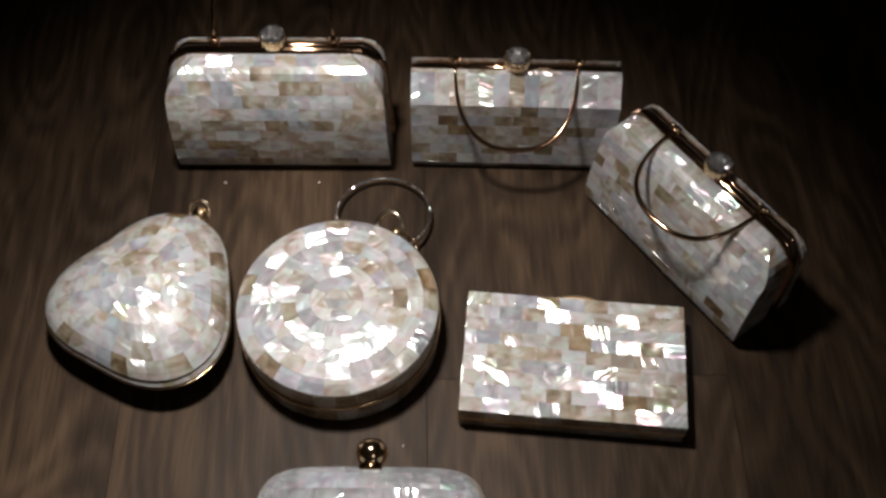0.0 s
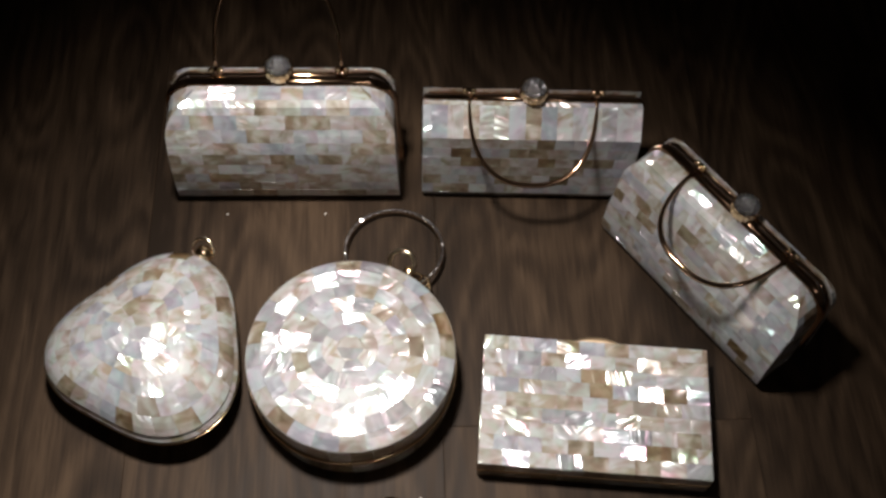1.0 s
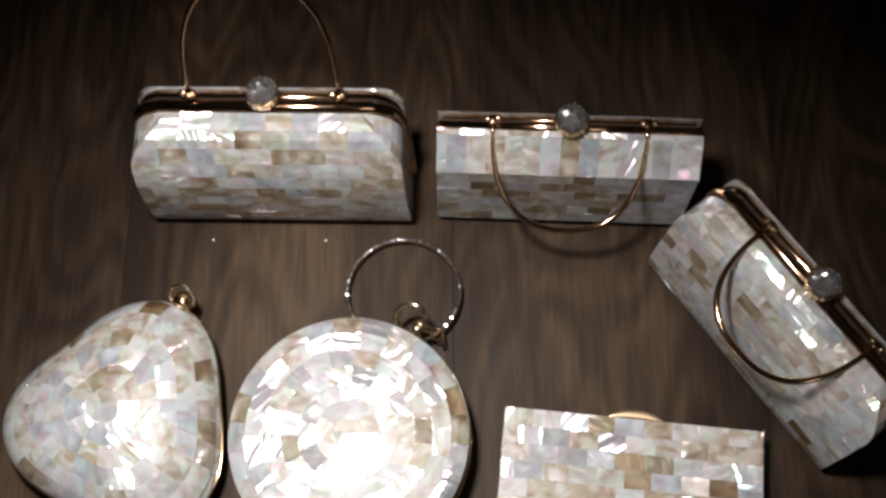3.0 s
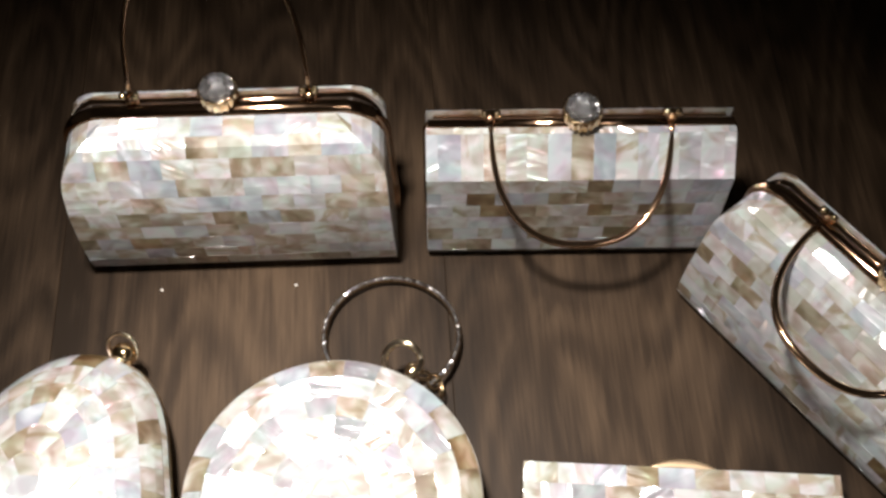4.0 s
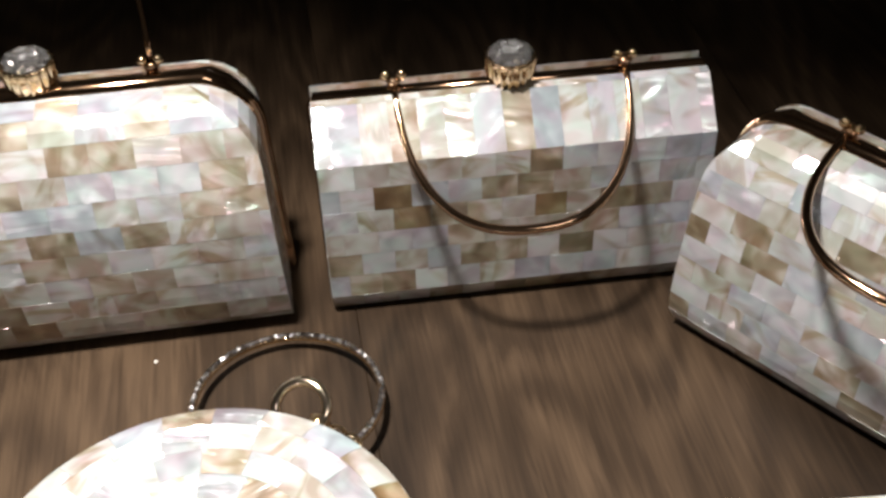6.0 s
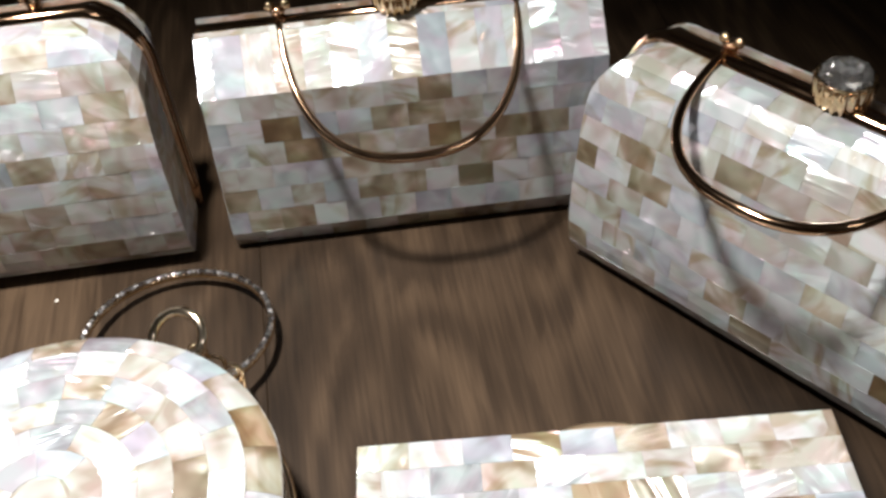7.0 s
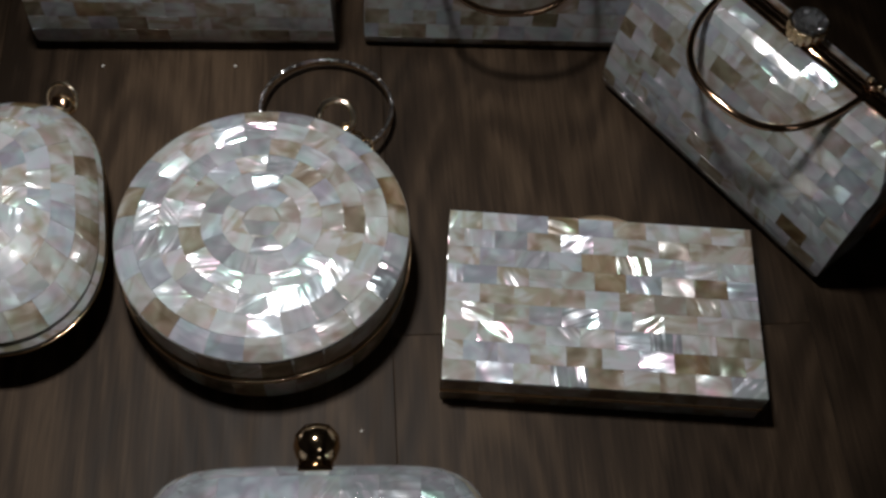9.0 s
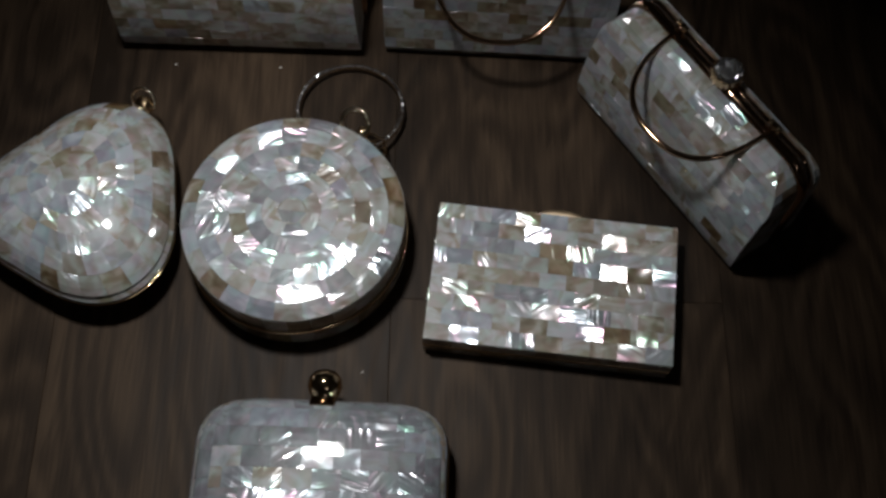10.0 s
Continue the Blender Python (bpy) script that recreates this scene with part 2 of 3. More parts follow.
def moved(shape, m):
    return [m @ Vector(v) for v in shape[0]], shape[1]


def smooth_line(points, steps=8):
    """A Catmull-Rom line through plane points."""
    pts = [np.array(p, float) for p in points]
    pts = [2 * pts[0] - pts[1], *pts, 2 * pts[-1] - pts[-2]]
    out = []
    for a, b, c, d in zip(pts, pts[1:], pts[2:], pts[3:]):
        for k in range(steps):
            t = k / steps
            out.append(0.5 * (2 * b + (c - a) * t + (2 * a - 5 * b + 4 * c - d) * t * t + (3 * b - a - 3 * c + d) * t**3))
    out.append(pts[-2])
    return out


class Profile:
    """A plane line (depth, height), met by its length."""

    def __init__(self, line):
        self.line = np.array(line)
        self.s = np.r_[0, np.cumsum(np.hypot(*np.diff(self.line, axis=0).T))]
        self.length = float(self.s[-1])

    def at(self, s):
        return float(np.interp(s, self.s, self.line[:, 0])), float(np.interp(s, self.s, self.line[:, 1]))

    def normal(self, s):
        (a, b), (c, d) = self.at(max(0, s - 0.0012)), self.at(min(self.length, s + 0.0012))
        return Vector((-(d - b), (c - a))).normalized()


TILES = ["white"] * 7 + ["cream"] * 9 + ["grey"] * 5 + ["tan"] * 4 + ["brown"]


def tile(surface, u0, u1, v0, v1, parent, kind=None, gap=0.00005, thick=0.00025, n=2):
    """One piece of shell inlay on surface(u, v) -> point and normal; u and v are lengths."""
    u0, u1, v0, v1 = u0 + gap, u1 - gap, v0 + gap, v1 - gap
    ta, tb = rng.uniform(-1, 1) * 0.00013, rng.uniform(-1, 1) * 0.00013
    verts, faces = [], []
    for i in range(n + 1):
        for j in range(n + 1):
            a, b = i / n, j / n
            p, q = surface(u0 + (u1 - u0) * a, v0 + (v1 - v0) * b)
            verts.append(p + q * (thick + ta * (a - 0.5) + tb * (b - 0.5)))
    m = n + 1
    for i in range(n):
        for j in range(n):
            faces.append((i * m + j, (i + 1) * m + j, (i + 1) * m + j + 1, i * m + j + 1))
    ring = [i * m for i in range(n)] + [n * m + j for j in range(n)] + [i * m + n for i in range(n, 0, -1)] + [j for j in range(n, 0, -1)]
    base = len(verts)
    _, up = surface((u0 + u1) / 2, (v0 + v1) / 2)
    verts += [verts[k] - up * (thick + 0.0003) for k in ring]
    for k in range(len(ring)):
        l = (k + 1) % len(ring)
        faces.append((ring[l], ring[k], base + k, base + l))
    a, b, c = (verts[faces[0][k]] for k in range(3))
    if (b - a).cross(c - a).dot(up) < 0:
        faces = [f[::-1] for f in faces]
    data = mesh_of("tile", verts, faces, NACRE[kind or rng.choice(TILES)])
    ob = new("tile", data)
    ob.parent = parent
    return ob


def courses(surface, half, rows, width, parent, spots=(), skew=0.5, n=2, mix=None):
    """Rows of pieces, each offset against the next. half(v): half the breadth there. spots: row, place across (0 to 1) and kind of single pieces."""
    for r, (v0, v1) in enumerate(zip(rows, rows[1:])):
        broad = max(half(v0), half(v1), half((v0 + v1) / 2))
        x = -broad - ((width(r) if callable(width) else width) * skew if r % 2 else 0.0)
        while x < broad - 0.0005:
            w = (width(r) if callable(width) else width) * rng.uniform(0.92, 1.08)
            if min(x + w, broad) - max(x, -broad) > 0.0022:
                if abs(broad - (x + w)) < 0.003:
                    w = broad - x
                a, b = max(x, -broad), min(x + w, broad)
                if b - a > 0.0015:
                    kind = rng.choice(mix or TILES)
                    for row, across, other in spots:
                        if row == r and a <= (2 * across - 1) * broad < b:
                            kind = other
                    tile(surface, a, b, v0, v1, parent, kind, n=n)
            x += w


# ---- room ----
room = 2.4
square = pose(-0.001, 0.402, 0, 0, 0, 6.0)
for name, lo, hi in (
    ("wall_north", (-room, room, -0.08), (room, room + 0.12, 2.5)),
    ("wall_south", (-room, -room - 0.12, -0.08), (room, -room, 2.5)),
    ("wall_east", (room, -room - 0.12, -0.08), (room + 0.12, room + 0.12, 2.5)),
    ("wall_west", (-room - 0.12, -room - 0.12, -0.08), (-room, room + 0.12, 2.5)),
):
    wall = part(name, box(lo, hi), PLASTER, None)
    wall.matrix_world = square
    tagged(wall, "plain painted wall of the dim room", "wall", kind="structure")
ceiling = part("ceiling", box((-room - 0.12, -room - 0.12, 2.5), (room + 0.12, room + 0.12, 2.62)), CEILING, None)
ceiling.matrix_world = square
tagged(ceiling, "plain pale ceiling above the floor", "ceiling", kind="structure")


# ---- handbags that stand upright ----
def crystal_clasp(parent, place, size=0.0115):
    """A faceted crystal in a fluted gold cup."""
    m = pose(*place)
    r = size
    clasp = part("clasp", moved(lathe([(0.50 * r, -0.85 * r), (0.80 * r, -0.70 * r), (0.95 * r, -0.35 * r), (1.0 * r, 0.28 * r), (0.96 * r, 0.36 * r), (0.88 * r, 0.30 * r), (0.45 * r, -0.30 * r), (0.02 * r, -0.36 * r)], 72, 0.11, 18), m), GOLD, parent, "fluted gold clasp cup", True)
    part("foil", moved(lathe([(0.86 * r, 0.30 * r), (0.43 * r, -0.26 * r), (0.01 * r, -0.32 * r)], 8, caps=False), m), FOIL, clasp, "silver foil under the stone")
    # crown, girdle and pavilion, cut with flat facets
    verts, faces, k = [], [], 8
    levels = [(0.36, -0.20, 0), (0.78, 0.26, 0.5), (0.88, 0.38, 0), (0.76, 0.56, 0.5), (0.48, 0.66, 0)]
    for q, z, off in levels:
        verts += [Vector((q * r * math.cos(2 * math.pi * (i + off) / k), q * r * math.sin(2 * math.pi * (i + off) / k), z * r)) for i in range(k)]
    for a in range(len(levels) - 1):
        for i in range(k):
            j = (i + 1) % k
            lo, hi = a * k, (a + 1) * k
            if levels[a][2] == 0:
                faces += [(lo + i, lo + j, hi + i), (lo + j, hi + j, hi + i)]
            else:
                faces += [(lo + i, hi + j, hi + i), (lo + i, lo + j, hi + j)]
    faces += [tuple(range(k))[::-1], tuple(range((len(levels) - 1) * k, len(levels) * k))]
    part("crystal", moved((verts, faces), m), CRYSTAL, clasp, "clear faceted crystal")
    return clasp


def handle_post(parent, x, y, z):
    post = part("handle_post", moved(lathe([(0.0044, -0.006), (0.0044, -0.0035), (0.0030, -0.0025), (0.0028, 0.0), (0.0036, 0.001), (0.0036, 0.0025)], 16), pose(x, y, z)), ROSE, parent, "", True)
    for dx in (-0.0034, 0.0034):
        ball = bmesh.new()
        bmesh.ops.create_icosphere(ball, subdivisions=2, radius=0.0024, matrix=Matrix.Translation((x + dx, y, z + 0.0036)))
        part("ball", ball, GOLD, post, "", True)
    return post


def bar_handle(parent, half, y, z, reach, lean, radius):
    """A bent gold bar between two posts; lean: degrees from straight down, towards the front."""
    pts = []
    for k in range(41):
        a = math.pi * k / 40
        c, s = math.cos(a), math.sin(a)
        x = -half * math.copysign(abs(c) ** 0.82, c)
        l = reach * s**0.78
        pts.append((x, y - l * math.sin(radians(lean)), z - l * math.cos(radians(lean))))
    return part("handle", tube(pts, lambda t: radius * (0.72 + 0.28 * math.sin(math.pi * t)), 12), ROSE, parent, "curved rose-gold bar handle", True)


def outline(half, height, corner, foot, y, inset):
    """The front view's outline, from one foot over the top to the other."""
    pts = []
    for k in range(25):
        z = foot + (height - inset - foot) * (k / 24) ** 0.7
        pts.append(Vector((-(half(z) - inset), y, z)))
    return pts + [Vector((-p.x, y, p.z)) for p in reversed(pts)]


def upright_bag(name, m, label, section, width, taper, corner, rows_front, tile_width, front_gap, spots=(), sharp=False, mix=None, handle=None, posts=(0.05, 0.0, 0.12), stone=0.0115, foot=0.004, back=0.34):
    """A hard-shell clutch standing on its base: two inlaid shells, a gold frame between them, clasp, posts and handle.
    section: half depth and height pairs from the frame over the front to the base."""
    bag = thing(name, m, label, "handbag", "shell inlay handbags")
    line = Profile([np.array(p) for p in section] if sharp else smooth_line(section))
    height = max(z for _, z in section)

    def half(z):
        w = width / 2 - taper * (1 - z / height)
        if corner and z > height - corner:
            w -= corner - math.sqrt(max(0.0, corner**2 - (z - height + corner) ** 2))
        if z < foot:
            w -= foot - math.sqrt(max(0.0, foot**2 - (foot - z) ** 2))
        return max(w, 0.002)

    def half_at(s):
        return half(line.at(s)[1])

    for side, sign in (("front_shell", -1), ("back_shell", 1)):
        # the bed under the inlay
        count = 40
        deep = 1.0 if sign < 0 else back
        gap = front_gap if sign < 0 else 0.004
        verts, faces = [], []
        for i in range(count + 1):
            s = line.length * i / count
            d, z = line.at(s)
            w = half(z)
            d = gap + (d - front_gap) * deep
            verts += [(-w, sign * gap, z), (-w, sign * d, z), (w, sign * d, z), (w, sign * gap, z)]
        for i in range(count):
            for k in range(4):
                l = (k + 1) % 4
                faces.append((4 * i + k, 4 * i + l, 4 * i + 4 + l, 4 * i + 4 + k))
        faces += [(0, 1, 2, 3), tuple(4 * count + k for k in (3, 2, 1, 0))]
        bm = bmesh.new()
        made = [bm.verts.new(v) for v in verts]
        for f in faces:
            bm.faces.new([made[k] for k in f])
        bmesh.ops.remove_doubles(bm, verts=bm.verts, dist=0.00002)
        shell = part(side, bm, SEAM, bag, "mother-of-pearl inlaid shell")

        def front(x, s):
            d, z = line.at(s)
            w = half(z)
            q = line.normal(s)
            d = gap + (d - front_gap) * deep
            return Vector((max(-w, min(w, x)), sign * d, z)), Vector((0, sign * q.x, q.y)) if q.x >= -0.2 else Vector((0, sign, 0))

        rows = [line.length * r for r in rows_front]
        if sign > 0:
            rows = [r for r in rows if r < line.length * 0.42]
        courses(front, half_at, rows, tile_width, shell, spots if sign < 0 else (), mix=mix)
        for end in (-1, 1):

            def cap(u, s):
                d, z = line.at(s)
                slope = (half(z + 0.0008) - half(z - 0.0008)) / 0.0016
                return Vector((end * half(z), sign * (gap + deep * u * max(0.0, d - front_gap) / 0.03), z)), Vector((end, 0, -slope)).normalized()

            for r, (a, b) in enumerate(zip(rows, rows[1:])):
                if line.at(b)[0] > front_gap + 0.006:
                    cut = 0.013 if r % 2 else 0.019
                    tile(cap, 0.0, cut, a, b, shell)
                    tile(cap, cut, 0.03, a, b, shell)
    # the frame: two gold rails with a dark joint between them
    broad = front_gap + 0.004
    for y in (-front_gap + 0.29 * broad, 0.004 - 0.22 * broad):
        pts = outline(half, height, corner, foot, y, 0.0012 if y < -0.003 else 0.0042)
        part("frame_rail", tube(pts, 0.27 * broad if y < -0.003 else 0.21 * broad, 10), ROSE, bag, "rose-gold frame rail", True)
    pts = outline(half, height, corner, foot, -0.5 * front_gap + 0.002, 0.003)
    part("hinge_joint", tube(pts, 0.22 * broad, 6), DARK, bag)
    hw, py, pz = posts
    for x in (-hw, hw):
        handle_post(bag, x, py, pz)
    crystal_clasp(bag, (0.0, py - 0.001, pz + 0.0055), stone)
    if handle:
        reach, lean, radius = handle
        bar_handle(bag, hw, py, pz + 0.001, reach, lean, radius)
    return bag


ROUND = [(0.013, 0.1145), (0.020, 0.114), (0.0275, 0.1120), (0.0335, 0.1075), (0.038, 0.101), (0.0445, 0.087), (0.0485, 0.071), (0.0500, 0.053), (0.0503, 0.034), (0.0490, 0.017), (0.0460, 0.007), (0.0400, 0.0015)]
EVEN = [k / 11 for k in range(12)]
PALE_MIX = ["white"] * 7 + ["cream"] * 10 + ["grey"] * 6 + ["tan"] * 2
bag_a = upright_bag(
    "handbag", pose(-0.1485, 0.6425, 0, 0, 0, 4.8), "rounded cream mother-of-pearl clutch standing with its gold handle raised",
    ROUND, 0.178, -0.0045, 0.026, EVEN, 0.0185, 0.013, handle=(0.085, 207, 0.0017), posts=(0.049, -0.003, 0.1185), back=0.2, mix=PALE_MIX,
    spots=((1, 0.40, "tan"), (1, 0.80, "tan"), (2, 0.18, "tan"), (2, 0.70, "tan"), (3, 0.86, "brown"), (3, 0.95, "tan"), (4, 0.86, "tan"), (4, 0.22, "tan"),
           (5, 0.70, "tan"), (5, 0.46, "tan"), (6, 0.44, "tan"), (6, 0.10, "tan"), (7, 0.18, "brown"), (7, 0.62, "tan"), (8, 0.37, "tan"), (9, 0.28, "tan"), (9, 0.42, "brown"), (9, 0.75, "tan")),
)
LOW = [(0.012, 0.105), (0.019, 0.1045), (0.025, 0.102), (0.030, 0.0975), (0.034, 0.0905), (0.039, 0.075), (0.0425, 0.057), (0.045, 0.041), (0.0465, 0.022), (0.0455, 0.009), (0.0410, 0.0015)]
bag_c = upright_bag(
    "handbag", pose(0.2148, 0.5502, 0, 0, 0, -48.5), "rounded pearl-shell clutch with gold handle hanging on its front",
    LOW, 0.180, -0.001, 0.024, EVEN, 0.0185, 0.012, handle=(0.066, 80, 0.0023), posts=(0.0480, -0.003, 0.1075), foot=0.014, back=0.2, mix=["white"] * 7 + ["cream"] * 9 + ["grey"] * 5 + ["tan"] * 3,
    spots=((4, 0.20, "tan"), (5, 0.20, "tan"), (6, 0.62, "tan"), (8, 0.88, "brown"), (9, 0.90, "tan"), (8, 0.40, "tan")),
)
BOXY = [(0.008, 0.102), (0.012, 0.1015), (0.0315, 0.0835), (0.0352, 0.0110), (0.0315, 0.0015)]
edge_s = [0.0, *np.cumsum([math.dist(p, q) for p, q in zip(BOXY, BOXY[1:])])]
BOXY_ROWS = [0.0, edge_s[1] / edge_s[-1]] + [(edge_s[2] + (edge_s[3] - edge_s[2]) * k / 6) / edge_s[-1] for k in range(7)] + [1.0]
bag_b = upright_bag(
    "handbag", pose(0.0520, 0.6485, 0, 0, 0, 3.4), "angular greyish mother-of-pearl clutch with gold handle hanging in front",
    BOXY, 0.174, 0.0, 0.0, BOXY_ROWS, lambda r: 0.0125 if r == 1 else 0.0155, 0.008, sharp=True, handle=(0.0725, 57, 0.0022), posts=(0.0508, -0.003, 0.105), foot=0.002, back=0.12, mix=PALE_MIX,
    spots=((2, 0.53, "tan"), (3, 0.14, "brown"), (3, 0.41, "tan"), (4, 0.21, "brown"), (4, 0.57, "brown"), (4, 0.80, "tan"), (5, 0.33, "tan"), (6, 0.38, "tan"), (6, 0.46, "tan"), (6, 0.65, "tan"), (7, 0.07, "tan"), (7, 0.17, "tan"), (8, 0.50, "tan"), (8, 0.60, "brown"), (8, 0.68, "tan")),
)


# ---- handbags that lie flat ----
def bezel(line, radius, z, parent, mat, name="rim"):
    return part(name, tube([(x, y, z) for x, y in line], radius, 8, True), mat, parent, "thin metal rim", True)


def ring_tiles(surface, edges, counts, parent, mix=None, dark=(), plain=0):
    """Concentric rings of pieces; surface(a, t): a the angle, t from the middle 0 to the edge 1."""
    dark = {(r, c): k for r, c, k in dark}
    for r, (t0, t1, k) in enumerate(zip(edges, edges[1:], counts)):
        start = 0.9 * r + 0.02 * r * r if r < len(counts) - 1 else 0.0
        for c in range(k):
            a0, a1 = start + 2 * math.pi * c / k, start + 2 * math.pi * (c + 1) / k
            trim = 0.0012 / max(t1, 0.05)
            tile(surface, a0 + trim, a1 - trim, t0 + 0.0012, t1 - 0.0012, parent, dark.get((r, c)) or rng.choice(["white", "silver", "silver", "cream", "grey"] if r < plain else mix or TILES), gap=0.0, n=3)


def round_shell(bag, radius_at, rim_z, crown, count=64):
    """The bed of a domed bag that lies flat: crown(t) gives the height from the middle to the edge."""
    rings = 12
    for name, up in (("top_shell", True), ("bottom_shell", False)):
        verts, faces = [(0, 0, crown(0) if up else 0.0)], []
        for i in range(1, rings + 1):
            t = i / rings
            for k in range(count):
                a = 2 * math.pi * k / count
                r = radius_at(a) * t
                z = crown(t) if up else max(0.0, rim_z - (crown(t) - rim_z))
                verts.append((r * math.cos(a), r * math.sin(a), z))
        for k in range(count):
            faces.append((0, 1 + k, 1 + (k + 1) % count))
        for i in range(rings - 1):
            for k in range(count):
                l = (k + 1) % count
                a, b = 1 + i * count, 1 + (i + 1) * count
                faces.append((a + k, b + k, b + l, a + l))
        if not up:
            faces = [f[::-1] for f in faces]
        yield name, part(name, (verts, faces), SEAM if up else NACRE["tan"], bag, "mother-of-pearl inlaid shell", True)


def dome_surface(radius_at, crown):
    def surface(a, t):
        def point(a, t):
            r = radius_at(a) * t
            return Vector((r * math.cos(a), r * math.sin(a), crown(min(1.0, max(0.0, t)))))

        p = point(a, t)
        q = (point(a + 0.02, max(t, 0.05)) - point(a - 0.02, max(t, 0.05))).cross(point(a, max(0.02, t - 0.02)) - point(a, min(0.995, max(0.02, t - 0.02) + 0.04)))
        q.normalize()
        return p, q if q.z > 0 else -q

    return surface


def egg_radius(a):
    return 0.0735 + 0.0052 * math.cos(a) - 0.0013 * math.sin(a) - 0.0015 * math.cos(2 * a) - 0.0066 * math.cos(3 * a) - 0.0048 * math.sin(3 * a)


def teardrop_bag():
    bag = thing("handbag", pose(-0.2312, 0.4385, 0.0), "egg-shaped domed mother-of-pearl clutch lying flat", "handbag", "shell inlay handbags")

    def crown(t):
        return 0.032 + 0.033 * max(0.0, 1 - t**2.4) ** 0.62

    shells = dict(round_shell(bag, egg_radius, 0.031, crown))
    edges = [0.0, 0.16, 0.34, 0.51, 0.67, 0.83, 0.97]
    ring_tiles(dome_surface(egg_radius, crown), edges, [3, 9, 15, 21, 26, 30], shells["top_shell"])
    line = [(1.004 * egg_radius(2 * math.pi * k / 72) * math.cos(2 * math.pi * k / 72), 1.004 * egg_radius(2 * math.pi * k / 72) * math.sin(2 * math.pi * k / 72)) for k in range(72)]
    bezel(line, 0.0008, 0.0295, bag, GOLD)
    part("clasp", moved(lathe([(0.0045, 0.0), (0.0045, 0.005), (0.003, 0.006), (0.006, 0.010), (0.0078, 0.014), (0.006, 0.019), (0.001, 0.0215)], 20), pose(0.026, 0.068, 0.031, -78, 0, -20)), GOLD, bag, "small gold ball clasp", True)
    ring = [(0.0092 * math.cos(2 * math.pi * k / 32), 0.0092 * math.sin(2 * math.pi * k / 32), 0) for k in range(32)]
    part("ring", moved(tube(ring, 0.0012, 8, True), pose(0.030, 0.084, 0.036, 50, 0, -15)), PALE, bag, "thin gold ring", True)
    return bag


def disc_bag():
    radius = 0.0785
    bag = thing("handbag", pose(-0.0735, 0.4385, 0.0), "round mother-of-pearl clutch lying flat, concentric rings of shell", "handbag", "shell inlay handbags")

    def crown(t):
        return 0.0535 - 0.004 * t**2 - 0.004 * max(0.0, (t - 0.85) / 0.15) ** 1.6

    def at(a):
        return radius

    shells = dict(round_shell(bag, at, 0.024, crown, 80))
    edges = [0.0, 0.13, 0.265, 0.41, 0.555, 0.70, 0.855, 0.995]
    ring_tiles(dome_surface(at, crown), edges, [2, 7, 11, 15, 19, 22, 24], shells["top_shell"], mix=["white"] * 6 + ["silver"] * 6 + ["cream"] * 6 + ["grey"] * 4 + ["tan"] * 2, dark=((6, 1, "brown"), (6, 0, "tan"), (6, 6, "tan"), (6, 15, "tan")), plain=3)
    # the wall of the box in two rows, with a rim between them
    for z0, z1, name in ((0.0255, 0.0445, "upper_wall"), (0.002, 0.0215, "lower_wall")):
        wall = part(name, lathe([(radius - 0.003, z0), (radius - 0.0002, z0 + 0.001), (radius - 0.0002, z1 - 0.0006), (radius - 0.003, z1)], 80), SEAM, bag, "", True)
        k = 30
        for c in range(k):

            def side(a, z):
                return Vector((radius * math.cos(a), radius * math.sin(a), z)), Vector((math.cos(a), math.sin(a), 0))

            tile(side, 2 * math.pi * c / k + 0.004, 2 * math.pi * (c + 1) / k - 0.004, z0 + 0.001, z1 - 0.0005, wall, gap=0.0, n=3, kind=rng.choice(["cream", "tan", "cream", "tan", "brown"]))
    bezel([(radius * math.cos(2 * math.pi * k / 72), radius * math.sin(2 * math.pi * k / 72)) for k in range(72)], 0.0019, 0.0235, bag, GOLD)
    # clasp ring
    ring = [(0.0104 * math.cos(2 * math.pi * k / 32), 0.0104 * math.sin(2 * math.pi * k / 32), 0) for k in range(32)]
    part("ring", moved(tube(ring, 0.0021, 8, True), pose(0.031, 0.084, 0.036, 36, 0, -15)), PALE, bag, "thin gold ring", True)
    part("clasp", moved(lathe([(0.005, 0.0), (0.005, 0.005), (0.003, 0.006), (0.0045, 0.010), (0.0045, 0.013), (0.001, 0.0155)], 16), pose(0.033, 0.072, 0.026, -80, 0, -22)), GOLD, bag, "small gold clasp", True)
    for k, (x, y, z, lean) in enumerate(((0.043, 0.081, 0.022, 80), (0.049, 0.080, 0.016, 35), (0.053, 0.077, 0.011, 100))):
        loop = [(0.0042 * math.cos(2 * math.pi * i / 16), 0.0042 * math.sin(2 * math.pi * i / 16), 0) for i in range(16)]
        part("link", moved(tube(loop, 0.0009, 6, True), pose(x, y, z, lean, 0, 50 * k)), GOLD, bag, "small gold link", True)
    return bag


def bracelet():
    """A ring handle set all round with tiny stones, lying on the floor behind the round bag."""
    ob = thing("ring_handle", pose(-0.0518, 0.5488, 0.0105, -6, 0, 4), "round wrist ring handle covered in small glittering stones", "handle")
    ring = [(0.0401 * math.cos(2 * math.pi * k / 64), 0.0401 * math.sin(2 * math.pi * k / 64), 0) for k in range(64)]
    band = part("band", tube(ring, 0.0016, 10, True), GOLD, ob, "", True)
    count = 110
    for k in range(count):
        a = 2 * math.pi * k / count
        bm = bmesh.new()
        turn = pose(0.0401 * math.cos(a), 0.0401 * math.sin(a), 0.0014, rng.uniform(-40, 40), rng.uniform(-40, 40), math.degrees(a))
        bmesh.ops.create_icosphere(bm, subdivisions=1, radius=0.0016, matrix=turn)
        part("stone", bm, FOIL if k % 3 else STONE, band)
    return ob


